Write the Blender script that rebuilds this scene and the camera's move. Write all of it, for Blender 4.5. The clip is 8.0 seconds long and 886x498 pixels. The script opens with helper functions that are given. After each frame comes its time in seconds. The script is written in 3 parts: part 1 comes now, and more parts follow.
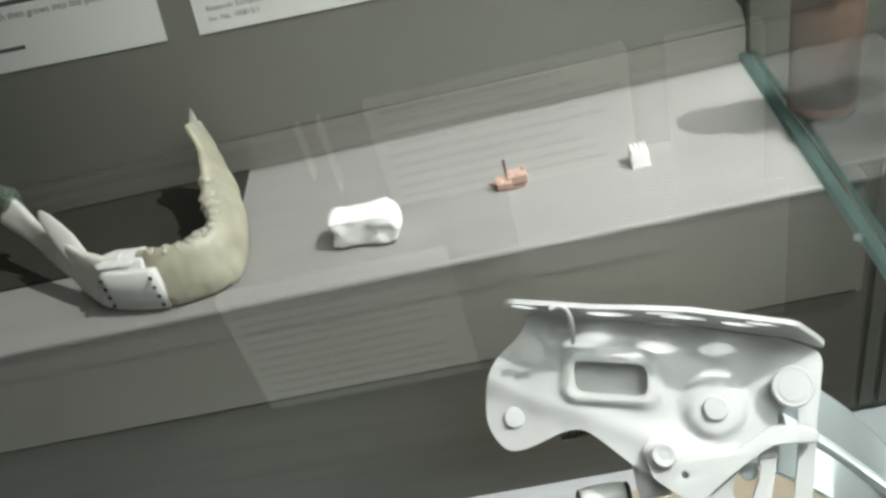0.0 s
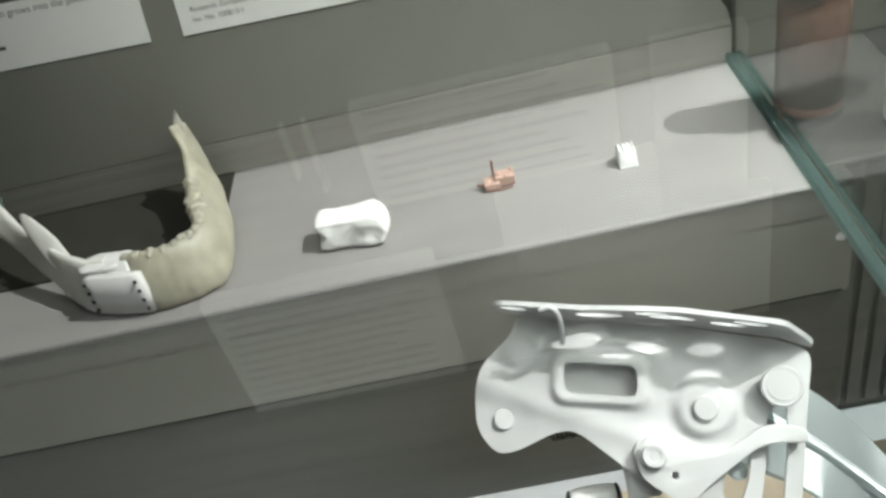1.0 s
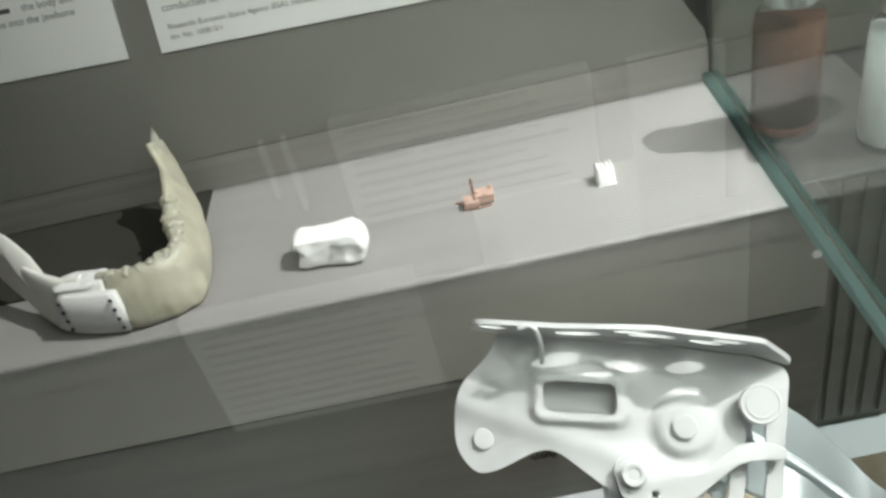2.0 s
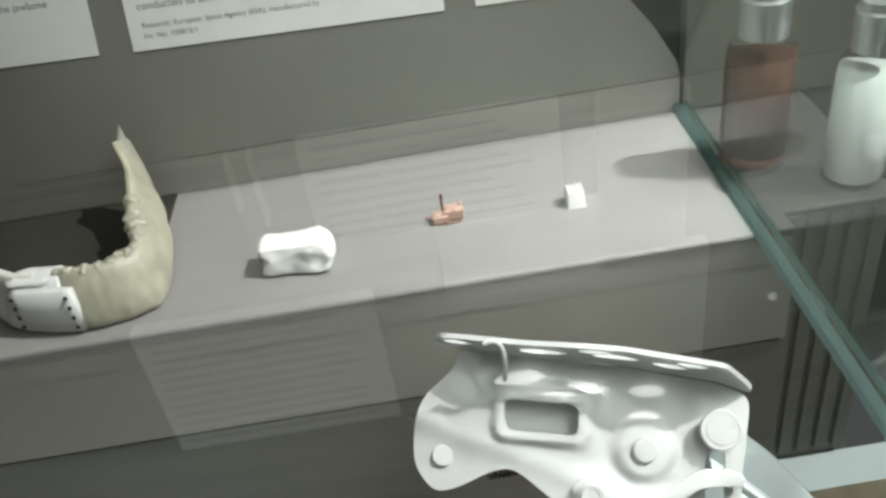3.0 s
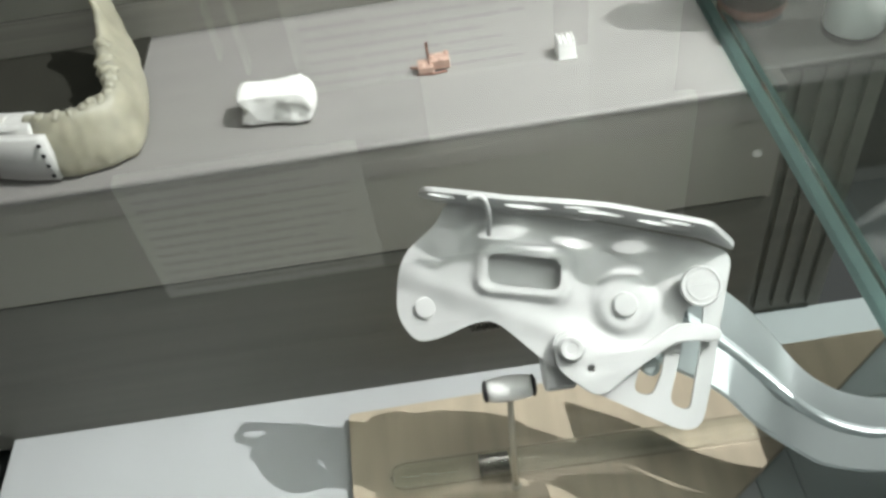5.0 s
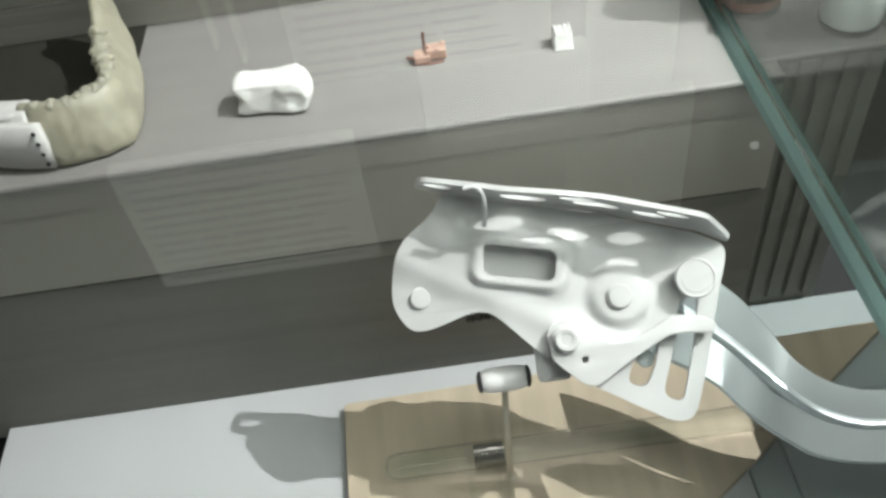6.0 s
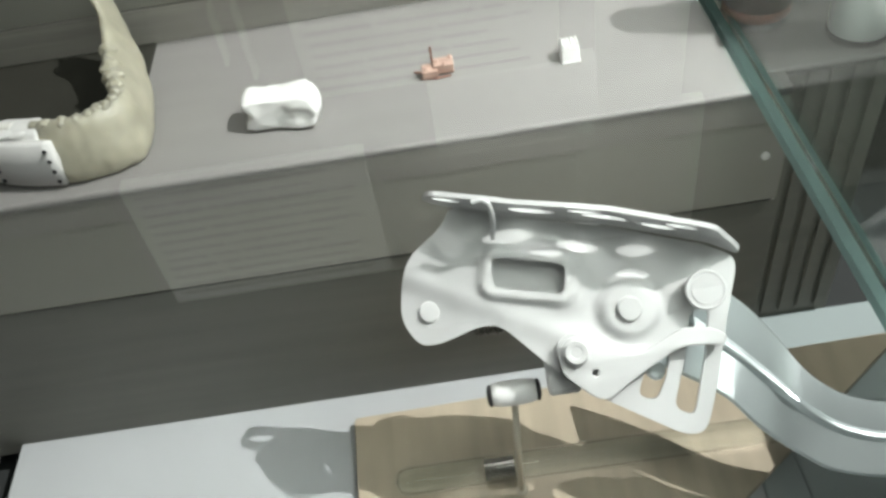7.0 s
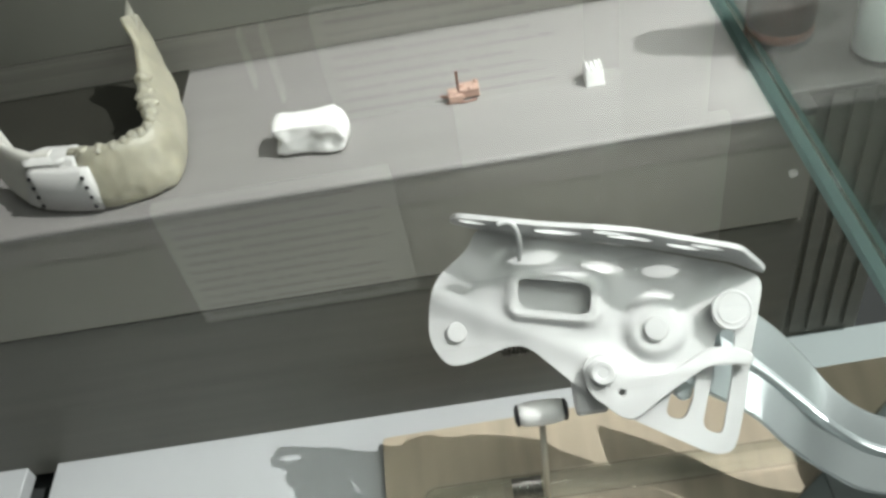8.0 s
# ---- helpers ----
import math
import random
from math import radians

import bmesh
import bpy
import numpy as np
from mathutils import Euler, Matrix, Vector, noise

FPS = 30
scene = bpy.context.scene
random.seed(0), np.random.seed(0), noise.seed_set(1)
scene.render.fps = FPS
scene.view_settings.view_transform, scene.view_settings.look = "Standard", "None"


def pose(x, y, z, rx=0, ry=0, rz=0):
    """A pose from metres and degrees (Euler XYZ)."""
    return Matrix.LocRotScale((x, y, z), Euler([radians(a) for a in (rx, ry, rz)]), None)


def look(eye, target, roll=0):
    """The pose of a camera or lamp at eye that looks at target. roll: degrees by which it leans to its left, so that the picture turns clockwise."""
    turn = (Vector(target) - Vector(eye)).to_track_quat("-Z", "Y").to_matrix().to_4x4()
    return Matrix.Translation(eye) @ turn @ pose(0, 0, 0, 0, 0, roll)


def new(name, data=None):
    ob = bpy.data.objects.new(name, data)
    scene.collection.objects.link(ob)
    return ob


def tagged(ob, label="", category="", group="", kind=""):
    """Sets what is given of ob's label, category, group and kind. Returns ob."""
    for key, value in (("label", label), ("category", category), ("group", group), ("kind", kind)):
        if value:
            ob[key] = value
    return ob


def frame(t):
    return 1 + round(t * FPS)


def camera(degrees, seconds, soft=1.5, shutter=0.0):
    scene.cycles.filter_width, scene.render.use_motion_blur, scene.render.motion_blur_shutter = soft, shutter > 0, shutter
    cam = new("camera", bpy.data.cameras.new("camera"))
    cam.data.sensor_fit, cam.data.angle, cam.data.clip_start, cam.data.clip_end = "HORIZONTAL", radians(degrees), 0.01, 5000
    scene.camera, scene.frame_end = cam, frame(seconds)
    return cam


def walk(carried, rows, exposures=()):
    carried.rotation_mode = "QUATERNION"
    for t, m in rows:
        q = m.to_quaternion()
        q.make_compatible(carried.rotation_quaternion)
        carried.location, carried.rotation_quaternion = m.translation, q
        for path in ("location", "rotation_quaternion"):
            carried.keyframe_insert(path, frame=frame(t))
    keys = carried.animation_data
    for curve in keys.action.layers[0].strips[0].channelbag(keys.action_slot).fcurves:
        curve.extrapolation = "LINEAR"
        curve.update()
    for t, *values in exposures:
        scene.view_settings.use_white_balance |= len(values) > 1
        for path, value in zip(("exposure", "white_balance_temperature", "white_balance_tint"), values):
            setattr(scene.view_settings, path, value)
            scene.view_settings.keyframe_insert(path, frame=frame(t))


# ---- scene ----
cam = camera(54.4, 8.0, soft=2.9)
PATH = [
    (0, (0.162, -0.321, 0.272), (-0.049, 1.219, -0.987), -16.6),
    (0.5, (0.162, -0.32, 0.273), (-0.052, 1.217, -0.989), -17.2),
    (1, (0.16, -0.319, 0.271), (-0.015, 1.22, -0.993), -16.1),
    (1.2, (0.1601, -0.3187, 0.2709), (0.001, 1.2337, -0.98), -15.79),
    (2.3, (0.1609, -0.3173, 0.2701), (0.0468, 1.2449, -0.9736), -14.87),
    (2.5, (0.161, -0.317, 0.27), (0.064, 1.25, -0.97), -14.5),
    (2.8, (0.1574, -0.3188, 0.2658), (0.1274, 1.2754, -0.9416), -10.18),
    (3, (0.155, -0.32, 0.263), (0.138, 1.276, -0.942), -9.7),
    (3.2, (0.1554, -0.32, 0.2626), (0.113, 1.2575, -0.9661), -10.33),
    (3.5, (0.156, -0.32, 0.262), (0.138, 1.251, -0.976), -9.4),
    (3.8, (0.1554, -0.3212, 0.2602), (0.1397, 1.2467, -0.9813), -9.78),
    (4, (0.155, -0.322, 0.259), (0.132, 1.225, -1.008), -10.3),
    (4.2, (0.1546, -0.3204, 0.2586), (0.1106, 1.1742, -1.0697), -10.43),
    (4.5, (0.154, -0.318, 0.258), (0.126, 1.125, -1.126), -10.1),
    (4.7, (0.1544, -0.3168, 0.2584), (0.1281, 1.084, -1.1689), -9.43),
    (5, (0.155, -0.315, 0.259), (0.121, 1.053, -1.201), -9.5),
    (5.2, (0.1551, -0.315, 0.259), (0.125, 1.0537, -1.199), -9.29),
    (6.3, (0.1559, -0.315, 0.259), (0.1251, 1.0314, -1.2196), -9.13),
    (6.5, (0.156, -0.315, 0.259), (0.122, 1.045, -1.208), -9.6),
    (7, (0.157, -0.315, 0.259), (0.105, 1.06, -1.192), -10.2),
    (7.2, (0.1566, -0.3178, 0.2602), (0.0741, 1.1025, -1.1455), -10.52),
    (7.5, (0.156, -0.322, 0.262), (0.037, 1.108, -1.131), -11.2),
    (7.8, (0.1566, -0.3196, 0.2632), (0.0422, 1.1011, -1.1398), -11.42),
    (8, (0.157, -0.318, 0.264), (0.052, 1.093, -1.149), -12.0),
]
walk(cam, [(t, look(eye, target, roll)) for t, eye, target, roll in PATH])

# ---- light ----
world = bpy.data.worlds.new("room_air")
scene.world = world
world.use_nodes = True
world.node_tree.nodes["Background"].inputs["Color"].default_value = (0.76, 0.88, 0.78, 1)
world.node_tree.nodes["Background"].inputs["Strength"].default_value = 0.046


def spot(name, eye, target, watts, size, blend, radius, colour):
    d = bpy.data.lights.new(name, "SPOT")
    d.energy, d.spot_size, d.spot_blend, d.shadow_soft_size, d.color = watts, radians(size), blend, radius, colour
    ob = new(name, d)
    ob.matrix_world = look(eye, target)
    return ob


def area(name, eye, target, watts, sx, sy, colour):
    d = bpy.data.lights.new(name, "AREA")
    d.shape, d.energy, d.size, d.size_y, d.color = "RECTANGLE", watts, sx, sy, colour
    ob = new(name, d)
    ob.matrix_world = look(eye, target)
    return ob


KEY = (1.45, -0.17, 1.80)
spot("key_spotlight", KEY, (0.07, 0.0, -0.05), 190, 31, 0.65, 0.003, (0.98, 0.99, 0.955))
# added fill with no known source, lifts the hinge and the plinth
area("front_fill", (0.28, -0.240, 0.42), (0.16, -0.02, -0.10), 0.45, 0.26, 0.05, (0.90, 1.0, 0.90))
# added spot, no such lamp known, brightens the text panel and cards
spot("panel_fill", (0.155, -0.25, 0.74), (0.155, 0.20, 0.18), 8.6, 50, 1.0, 0.01, (0.96, 1.0, 0.93))
spot("rear_spotlight", (0.187, 0.155, 0.56), (0.182, -0.084, -0.050), 4.5, 13.0, 0.6, 0.0025, (0.985, 0.99, 0.97))
scene.view_settings.exposure = 0.0


# ---- materials ----
def material(name, colour, rough=0.6, metal=0.0, var=0.12, scale=60.0, bump=0.1, streak=(1, 1, 1), coat=0.0, fine=900.0, **more):
    m = bpy.data.materials.new(name)
    m.use_nodes = True
    nt = m.node_tree
    b = nt.nodes["Principled BSDF"]
    tc = nt.nodes.new("ShaderNodeTexCoord")
    mp = nt.nodes.new("ShaderNodeMapping")
    mp.inputs["Scale"].default_value = streak
    nt.links.new(tc.outputs["Object"], mp.inputs["Vector"])
    big = nt.nodes.new("ShaderNodeTexNoise")
    big.inputs["Scale"].default_value, big.inputs["Detail"].default_value = scale, 5
    small = nt.nodes.new("ShaderNodeTexNoise")
    small.inputs["Scale"].default_value, small.inputs["Detail"].default_value = fine, 3
    for n in (big, small):
        nt.links.new(mp.outputs["Vector"], n.inputs["Vector"])
    mix = nt.nodes.new("ShaderNodeMath")
    mix.operation = "MULTIPLY_ADD"
    mix.inputs[1].default_value = 0.35
    nt.links.new(small.outputs["Fac"], mix.inputs[0])
    nt.links.new(big.outputs["Fac"], mix.inputs[2])
    ramp = nt.nodes.new("ShaderNodeMapRange")
    ramp.inputs["From Min"].default_value, ramp.inputs["From Max"].default_value = 0.4, 0.95
    ramp.inputs["To Min"].default_value, ramp.inputs["To Max"].default_value = 1 - var, 1 + var
    nt.links.new(mix.outputs[0], ramp.inputs["Value"])
    tint = nt.nodes.new("ShaderNodeVectorMath")
    tint.operation = "SCALE"
    tint.inputs[0].default_value = colour
    nt.links.new(ramp.outputs["Result"], tint.inputs["Scale"])
    nt.links.new(tint.outputs["Vector"], b.inputs["Base Color"])
    rr = nt.nodes.new("ShaderNodeMapRange")
    rr.inputs["To Min"].default_value, rr.inputs["To Max"].default_value = max(0.02, rough - 0.1), min(1, rough + 0.1)
    nt.links.new(small.outputs["Fac"], rr.inputs["Value"])
    nt.links.new(rr.outputs["Result"], b.inputs["Roughness"])
    b.inputs["Metallic"].default_value = metal
    b.inputs["Coat Weight"].default_value = coat
    if bump:
        bp = nt.nodes.new("ShaderNodeBump")
        bp.inputs["Strength"].default_value, bp.inputs["Distance"].default_value = bump, 0.0006
        nt.links.new(mix.outputs[0], bp.inputs["Height"])
        nt.links.new(bp.outputs["Normal"], b.inputs["Normal"])
    for k, v in more.items():
        b.inputs[k.replace("_", " ")].default_value = v
    return m


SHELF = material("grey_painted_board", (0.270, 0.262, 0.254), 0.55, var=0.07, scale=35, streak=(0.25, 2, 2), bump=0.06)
# shelf grey darkened: the shade beyond the partition is in this colour
SHELF_SHADED = material("shaded_painted_board", (0.064, 0.062, 0.056), 0.55, var=0.1, scale=35, streak=(0.25, 2, 2), bump=0.06)
VENEER = material("streaked_grey_veneer", (0.31, 0.30, 0.272), 0.6, var=0.2, scale=55, streak=(0.12, 3, 3), bump=0.15)
EDGING = material("grey_brown_edging", (0.285, 0.275, 0.25), 0.6, var=0.08, scale=35, streak=(0.25, 2, 2), bump=0.05)
PANEL = material("dark_grey_panel", (0.285, 0.28, 0.246), 0.65, var=0.06, scale=12, bump=0.04)
# panel grey darkened: light falloff and dimming past the partition are in its colour
PLINTH = material("dimmed_grey_veneer", (0.158, 0.156, 0.134), 0.6, var=0.12, scale=40, streak=(0.15, 2, 3), bump=0.08)
BACK_PAINT = material("charcoal_grey_panel_paint", (0.212, 0.209, 0.184), 0.65, var=0.06, scale=12, bump=0.04)
BEIGE = material("beige_wall_paint", (0.34, 0.322, 0.275), 0.7, var=0.05, scale=14)
WHITE_FLOOR = material("white_laminate", (0.60, 0.625, 0.64), 0.4, var=0.03, scale=20, bump=0.03)
# floor white turned down to blue grey for the dimmer light past the partition
FLOOR_DIMMED = material("dimmed_laminate", (0.46, 0.53, 0.535), 0.4, var=0.05, scale=20, bump=0.03)
DARK = material("dark_room_surface", (0.05, 0.055, 0.055), 0.8, var=0.2, scale=6)
DARK_SHEET = material("charcoal_sheet", (0.035, 0.035, 0.028), 0.75, var=0.15, scale=30, bump=0.05, Specular_IOR_Level=0.25)
CARD = material("white_card", (0.84, 0.84, 0.82), 0.75, var=0.03, scale=80, bump=0.03)
INK = material("grey_ink", (0.11, 0.11, 0.11), 0.8, var=0.1, bump=0)
RESIN = material("yellowish_printed_resin", (0.42, 0.405, 0.318), 0.45, var=0.24, scale=75, bump=0.25, fine=1500,
                 Subsurface_Weight=0.75, Subsurface_Scale=0.012, Subsurface_Radius=(1, 0.95, 0.8))
CLEAR_RESIN = material("cloudy_clear_resin", (0.76, 0.755, 0.70), 0.35, var=0.10, scale=120, bump=0.3,
                       Transmission_Weight=0.15, IOR=1.2, Subsurface_Weight=0.3, Subsurface_Scale=0.006, Subsurface_Radius=(1, 1, 0.95))
CERAMIC = material("white_printed_ceramic", (0.72, 0.72, 0.705), 0.55, var=0.03, scale=160, bump=0.1)
PLASTER = material("white_plaster", (0.90, 0.90, 0.885), 0.75, var=0.04, scale=140, bump=0.25, Subsurface_Weight=0.6, Subsurface_Scale=0.005, Subsurface_Radius=(1, 1, 1))
COPPER = material("pink_copper", (0.56, 0.38, 0.31), 0.5, metal=0.15, var=0.2, scale=260, bump=0.4)
COPPER_DARK = material("dark_copper_pin", (0.24, 0.12, 0.09), 0.5, metal=0.4, var=0.2, scale=300, bump=0.3)
WHITE_METAL = material("white_lacquered_steel", (0.63, 0.637, 0.635), 0.34, var=0.07, scale=50, bump=0.05, coat=0.3)
STEEL = material("galvanised_steel", (0.66, 0.735, 0.74), 0.34, metal=0.55, var=0.05, scale=30, bump=0.02, fine=700)
CHROME = material("polished_chrome", (0.80, 0.81, 0.81), 0.2, metal=0.6, var=0.03, bump=0.02)
RUBBER = material("black_plastic", (0.03, 0.03, 0.032), 0.5, var=0.2, scale=200)
BRASS_WOOD = material("light_plywood", (0.58, 0.50, 0.375), 0.55, var=0.14, scale=40, streak=(3, 0.25, 3), bump=0.12)
ROD = material("pale_painted_rod", (0.62, 0.58, 0.48), 0.4, var=0.06, scale=200)
WHITE_LIQUID = material("white_powder", (0.82, 0.84, 0.82), 0.8, var=0.05, scale=200, bump=0.2)
SATIN = material("satin_nickel", (0.85, 0.85, 0.84), 0.3, metal=0.0, var=0.02, bump=0, fine=150, coat=0.5)
PLUG = material("dark_grey_plug", (0.16, 0.15, 0.125), 0.28, metal=0.3, var=0.2, scale=200, coat=0.8)
DARK_RESIN = material("dark_green_clear_resin", (0.32, 0.40, 0.33), 0.25, var=0.2, scale=120, Transmission_Weight=0.75, IOR=1.2)


def glass(name, colour, rough=0.0):
    m = bpy.data.materials.new(name)
    m.use_nodes = True
    b = m.node_tree.nodes["Principled BSDF"]
    b.inputs["Base Color"].default_value = (*colour, 1)
    b.inputs["Transmission Weight"].default_value, b.inputs["Roughness"].default_value, b.inputs["IOR"].default_value = 1, rough, 1.45
    return m


GLASS = glass("grey_green_glass", (0.71, 0.775, 0.75))
GREEN_EDGE = glass("teal_glass_edge", (0.24, 0.345, 0.325), 0.6)
GREEN_EDGE.node_tree.nodes["Principled BSDF"].inputs["IOR"].default_value = 1.06
GREEN_EDGE.node_tree.nodes["Principled BSDF"].inputs["Transmission Weight"].default_value = 0.85
FRONT_GLASS = glass("clear_front_glass", (1.0, 1.0, 1.0))
BOTTLE_GLASS = glass("bottle_glass", (0.95, 0.97, 0.96))
thin = BOTTLE_GLASS.node_tree.nodes["Principled BSDF"].inputs
thin["IOR"].default_value, thin["Coat Weight"].default_value, thin["Coat Roughness"].default_value = 1.12, 0.4, 0.03
TUBE_GLASS = glass("tube_glass", (0.98, 1.0, 0.99), 0.01)
thin = TUBE_GLASS.node_tree.nodes["Principled BSDF"].inputs
thin["IOR"].default_value, thin["Coat Weight"].default_value, thin["Coat Roughness"].default_value = 1.05, 1.0, 0.06


def lit(name, colour, strength):
    m = bpy.data.materials.new(name)
    m.use_nodes = True
    s = m.node_tree.nodes["Principled BSDF"].inputs
    s["Base Color"].default_value = s["Emission Color"].default_value = (*colour, 1)
    s["Emission Strength"].default_value = strength
    return m


LIGHT_BOX = lit("lit_display_panel", (0.95, 1.0, 0.90), 0.385)
DIM_BOX = lit("dim_display_panel", (0.95, 1.0, 0.93), 0.20)
MID_BOX = lit("half_lit_display_panel", (0.95, 1.0, 0.95), 0.31)
FAINT_BOX = lit("faint_display_panel", (0.95, 1.0, 0.93), 0.06)
VEIL_BOX = lit("added_veil_glow", (0.95, 1.0, 0.93), 0.045)
DOT_GLOW = lit("glowing_disc", (0.95, 1.0, 0.95), 1.6)
PALE_INK = lit("pale_printing", (0.95, 1.0, 0.90), 0.17)
INK_ON_LIT = lit("printing_on_lit_panel", (0.95, 1.0, 0.90), 0.30)
INK_ON_LIT.node_tree.nodes["Principled BSDF"].inputs["Base Color"].default_value = (0.12, 0.12, 0.12, 1)
PALE_INK.node_tree.nodes["Principled BSDF"].inputs["Base Color"].default_value = (0.12, 0.12, 0.12, 1)
LED = lit("led_lens", (1.0, 1.0, 0.96), 60.0)
RED_LIQUID = glass("reddish_brown_liquid", (0.11, 0.054, 0.040), 0.02)
RED_LIQUID.node_tree.nodes["Principled BSDF"].inputs["IOR"].default_value = 1.08
RED_LIQUID.node_tree.nodes["Principled BSDF"].inputs["Transmission Weight"].default_value = 0.05
SEDIMENT = material("orange_red_sediment", (0.28, 0.10, 0.065), 0.6, var=0.2, scale=200)


# ---- mesh helpers ----
def finish(name, bm, mat, parent=None, label="", smooth=False):
    bmesh.ops.recalc_face_normals(bm, faces=bm.faces)
    me = bpy.data.meshes.new(name)
    bm.to_mesh(me)
    bm.free()
    me.materials.append(mat)
    if smooth:
        for p in me.polygons:
            p.use_smooth = True
    ob = new(name, me)
    if parent:
        ob.parent = parent
    if label:
        tagged(ob, label)
    return ob


def part(name, bm, mat, parent, label="", smooth=False):
    return finish(name, bm, mat, parent, label, smooth)


def sharpened(ob, angle=35):
    m = ob.modifiers.new("edge_split", "EDGE_SPLIT")
    m.split_angle = radians(angle)
    return ob


def box(x0, x1, y0, y1, z0, z1, bevel=0.0, segments=2):
    bm = bmesh.new()
    bmesh.ops.create_cube(bm, size=1, matrix=Matrix.LocRotScale(((x0 + x1) / 2, (y0 + y1) / 2, (z0 + z1) / 2), None, (x1 - x0, y1 - y0, z1 - z0)))
    if bevel:
        bmesh.ops.bevel(bm, geom=bm.edges[:], offset=bevel, segments=segments, profile=0.5, affect="EDGES")
    return bm


def lathe(profile, steps=40, m=Matrix()):
    """Turn (radius, height) pairs about the z axis."""
    bm = bmesh.new()
    rings = []
    for r, z in profile:
        if r < 1e-6:
            rings.append([bm.verts.new(m @ Vector((0, 0, z)))] * steps)
        else:
            rings.append([bm.verts.new(m @ Vector((r * math.cos(2 * math.pi * k / steps), r * math.sin(2 * math.pi * k / steps), z))) for k in range(steps)])
    for a, b in zip(rings, rings[1:]):
        for k in range(steps):
            vs = []
            for v in (a[k], a[(k + 1) % steps], b[(k + 1) % steps], b[k]):
                if v not in vs:
                    vs.append(v)
            if len(vs) > 2:
                bm.faces.new(vs)
    bmesh.ops.remove_doubles(bm, verts=bm.verts[:], dist=1e-7)
    return bm


def smooth_line(points, n):
    """n points along a Catmull-Rom line through the given tuples."""
    p = [np.array(q, float) for q in points]
    p = [2 * p[0] - p[1]] + p + [2 * p[-1] - p[-2]]
    out = []
    for i in range(n):
        s = i / (n - 1) * (len(p) - 3)
        k = min(int(s), len(p) - 4)
        t = s - k
        a, b, c, d = p[k:k + 4]
        out.append(0.5 * (2 * b + (c - a) * t + (2 * a - 5 * b + 4 * c - d) * t * t + (3 * b - a - 3 * c + d) * t ** 3))
    return out


def loft(rings, closed=True, caps=True):
    bm = bmesh.new()
    vs = [[bm.verts.new(p) for p in ring] for ring in rings]
    n = len(vs[0])
    for a, b in zip(vs, vs[1:]):
        for k in range(n if closed else n - 1):
            bm.faces.new((a[k], a[(k + 1) % n], b[(k + 1) % n], b[k]))
    if caps and closed:
        bm.faces.new(vs[0])
        bm.faces.new(vs[-1][::-1])
    return bm


def tube(points, radius, steps=10):
    """A round bar along a line of points."""
    p = [Vector(q) for q in points]
    rings = []
    for i, c in enumerate(p):
        t = (p[min(i + 1, len(p) - 1)] - p[max(i - 1, 0)]).normalized()
        a = t.orthogonal().normalized() if i == 0 else (a - a.dot(t) * t).normalized()
        b = t.cross(a)
        rings.append([c + radius * (math.cos(k * 2 * math.pi / steps) * a + math.sin(k * 2 * math.pi / steps) * b) for k in range(steps)])
    return loft(rings)


def sheet(outline, holes=(), depth=0.0, bevel=0.0):
    """A flat filled outline with holes, as a bmesh in the xy plane; depth is its half thickness."""
    cu = bpy.data.curves.new("outline", "CURVE")
    cu.dimensions, cu.fill_mode, cu.extrude, cu.bevel_depth, cu.bevel_resolution = "2D", "BOTH", depth, bevel, 2
    for ring in (outline, *holes):
        sp = cu.splines.new("POLY")
        sp.points.add(len(ring) - 1)
        for q, (x, y) in zip(sp.points, ring):
            q.co = (x, y, 0, 1)
        sp.use_cyclic_u = True
    ob = bpy.data.objects.new("outline", cu)
    scene.collection.objects.link(ob)
    me = bpy.data.meshes.new_from_object(ob.evaluated_get(bpy.context.evaluated_depsgraph_get()))
    bpy.data.objects.remove(ob)
    bpy.data.curves.remove(cu)
    bm = bmesh.new()
    bm.from_mesh(me)
    bpy.data.meshes.remove(me)
    bmesh.ops.remove_doubles(bm, verts=bm.verts[:], dist=1e-6)
    return bm


def rounded(points, r, n=5):
    """A closed outline with its corners rounded to radius r."""
    out = []
    m = len(points)
    for i in range(m):
        a, b, c = (Vector(points[(i + k) % m]) for k in (-1, 0, 1))
        da, dc = (a - b), (c - b)
        ra, rc = min(r, da.length * 0.45), min(r, dc.length * 0.45)
        p, q = b + da.normalized() * ra, b + dc.normalized() * rc
        for k in range(n + 1):
            t = k / n
            out.append(tuple((1 - t) ** 2 * p + 2 * t * (1 - t) * b + t * t * q))
    return out


def circle(x, y, rx, ry=None, turn=0.0, n=28):
    ry = ry or rx
    c, s = math.cos(turn), math.sin(turn)
    return [(x + rx * math.cos(a) * c - ry * math.sin(a) * s, y + rx * math.cos(a) * s + ry * math.sin(a) * c)
            for a in (2 * math.pi * k / n for k in range(n))]


def grid_cut(bm, step, x0, x1, y0, y1):
    for axis, lo, hi in ((0, x0, x1), (1, y0, y1)):
        k = lo
        while k < hi:
            co, no = [0, 0, 0], [0, 0, 0]
            co[axis], no[axis] = k, 1
            bmesh.ops.bisect_plane(bm, geom=bm.verts[:] + bm.edges[:] + bm.faces[:], plane_co=co, plane_no=no, dist=1e-7)
            k += step
    bmesh.ops.triangulate(bm, faces=bm.faces[:])


def solid(ob, thickness, bevel=0.0):
    m = ob.modifiers.new("thickness", "SOLIDIFY")
    m.thickness, m.offset = thickness, -1
    if bevel:
        b = ob.modifiers.new("rim", "BEVEL")
        b.width, b.segments, b.limit_method, b.angle_limit = bevel, 2, "ANGLE", radians(50)
    return ob


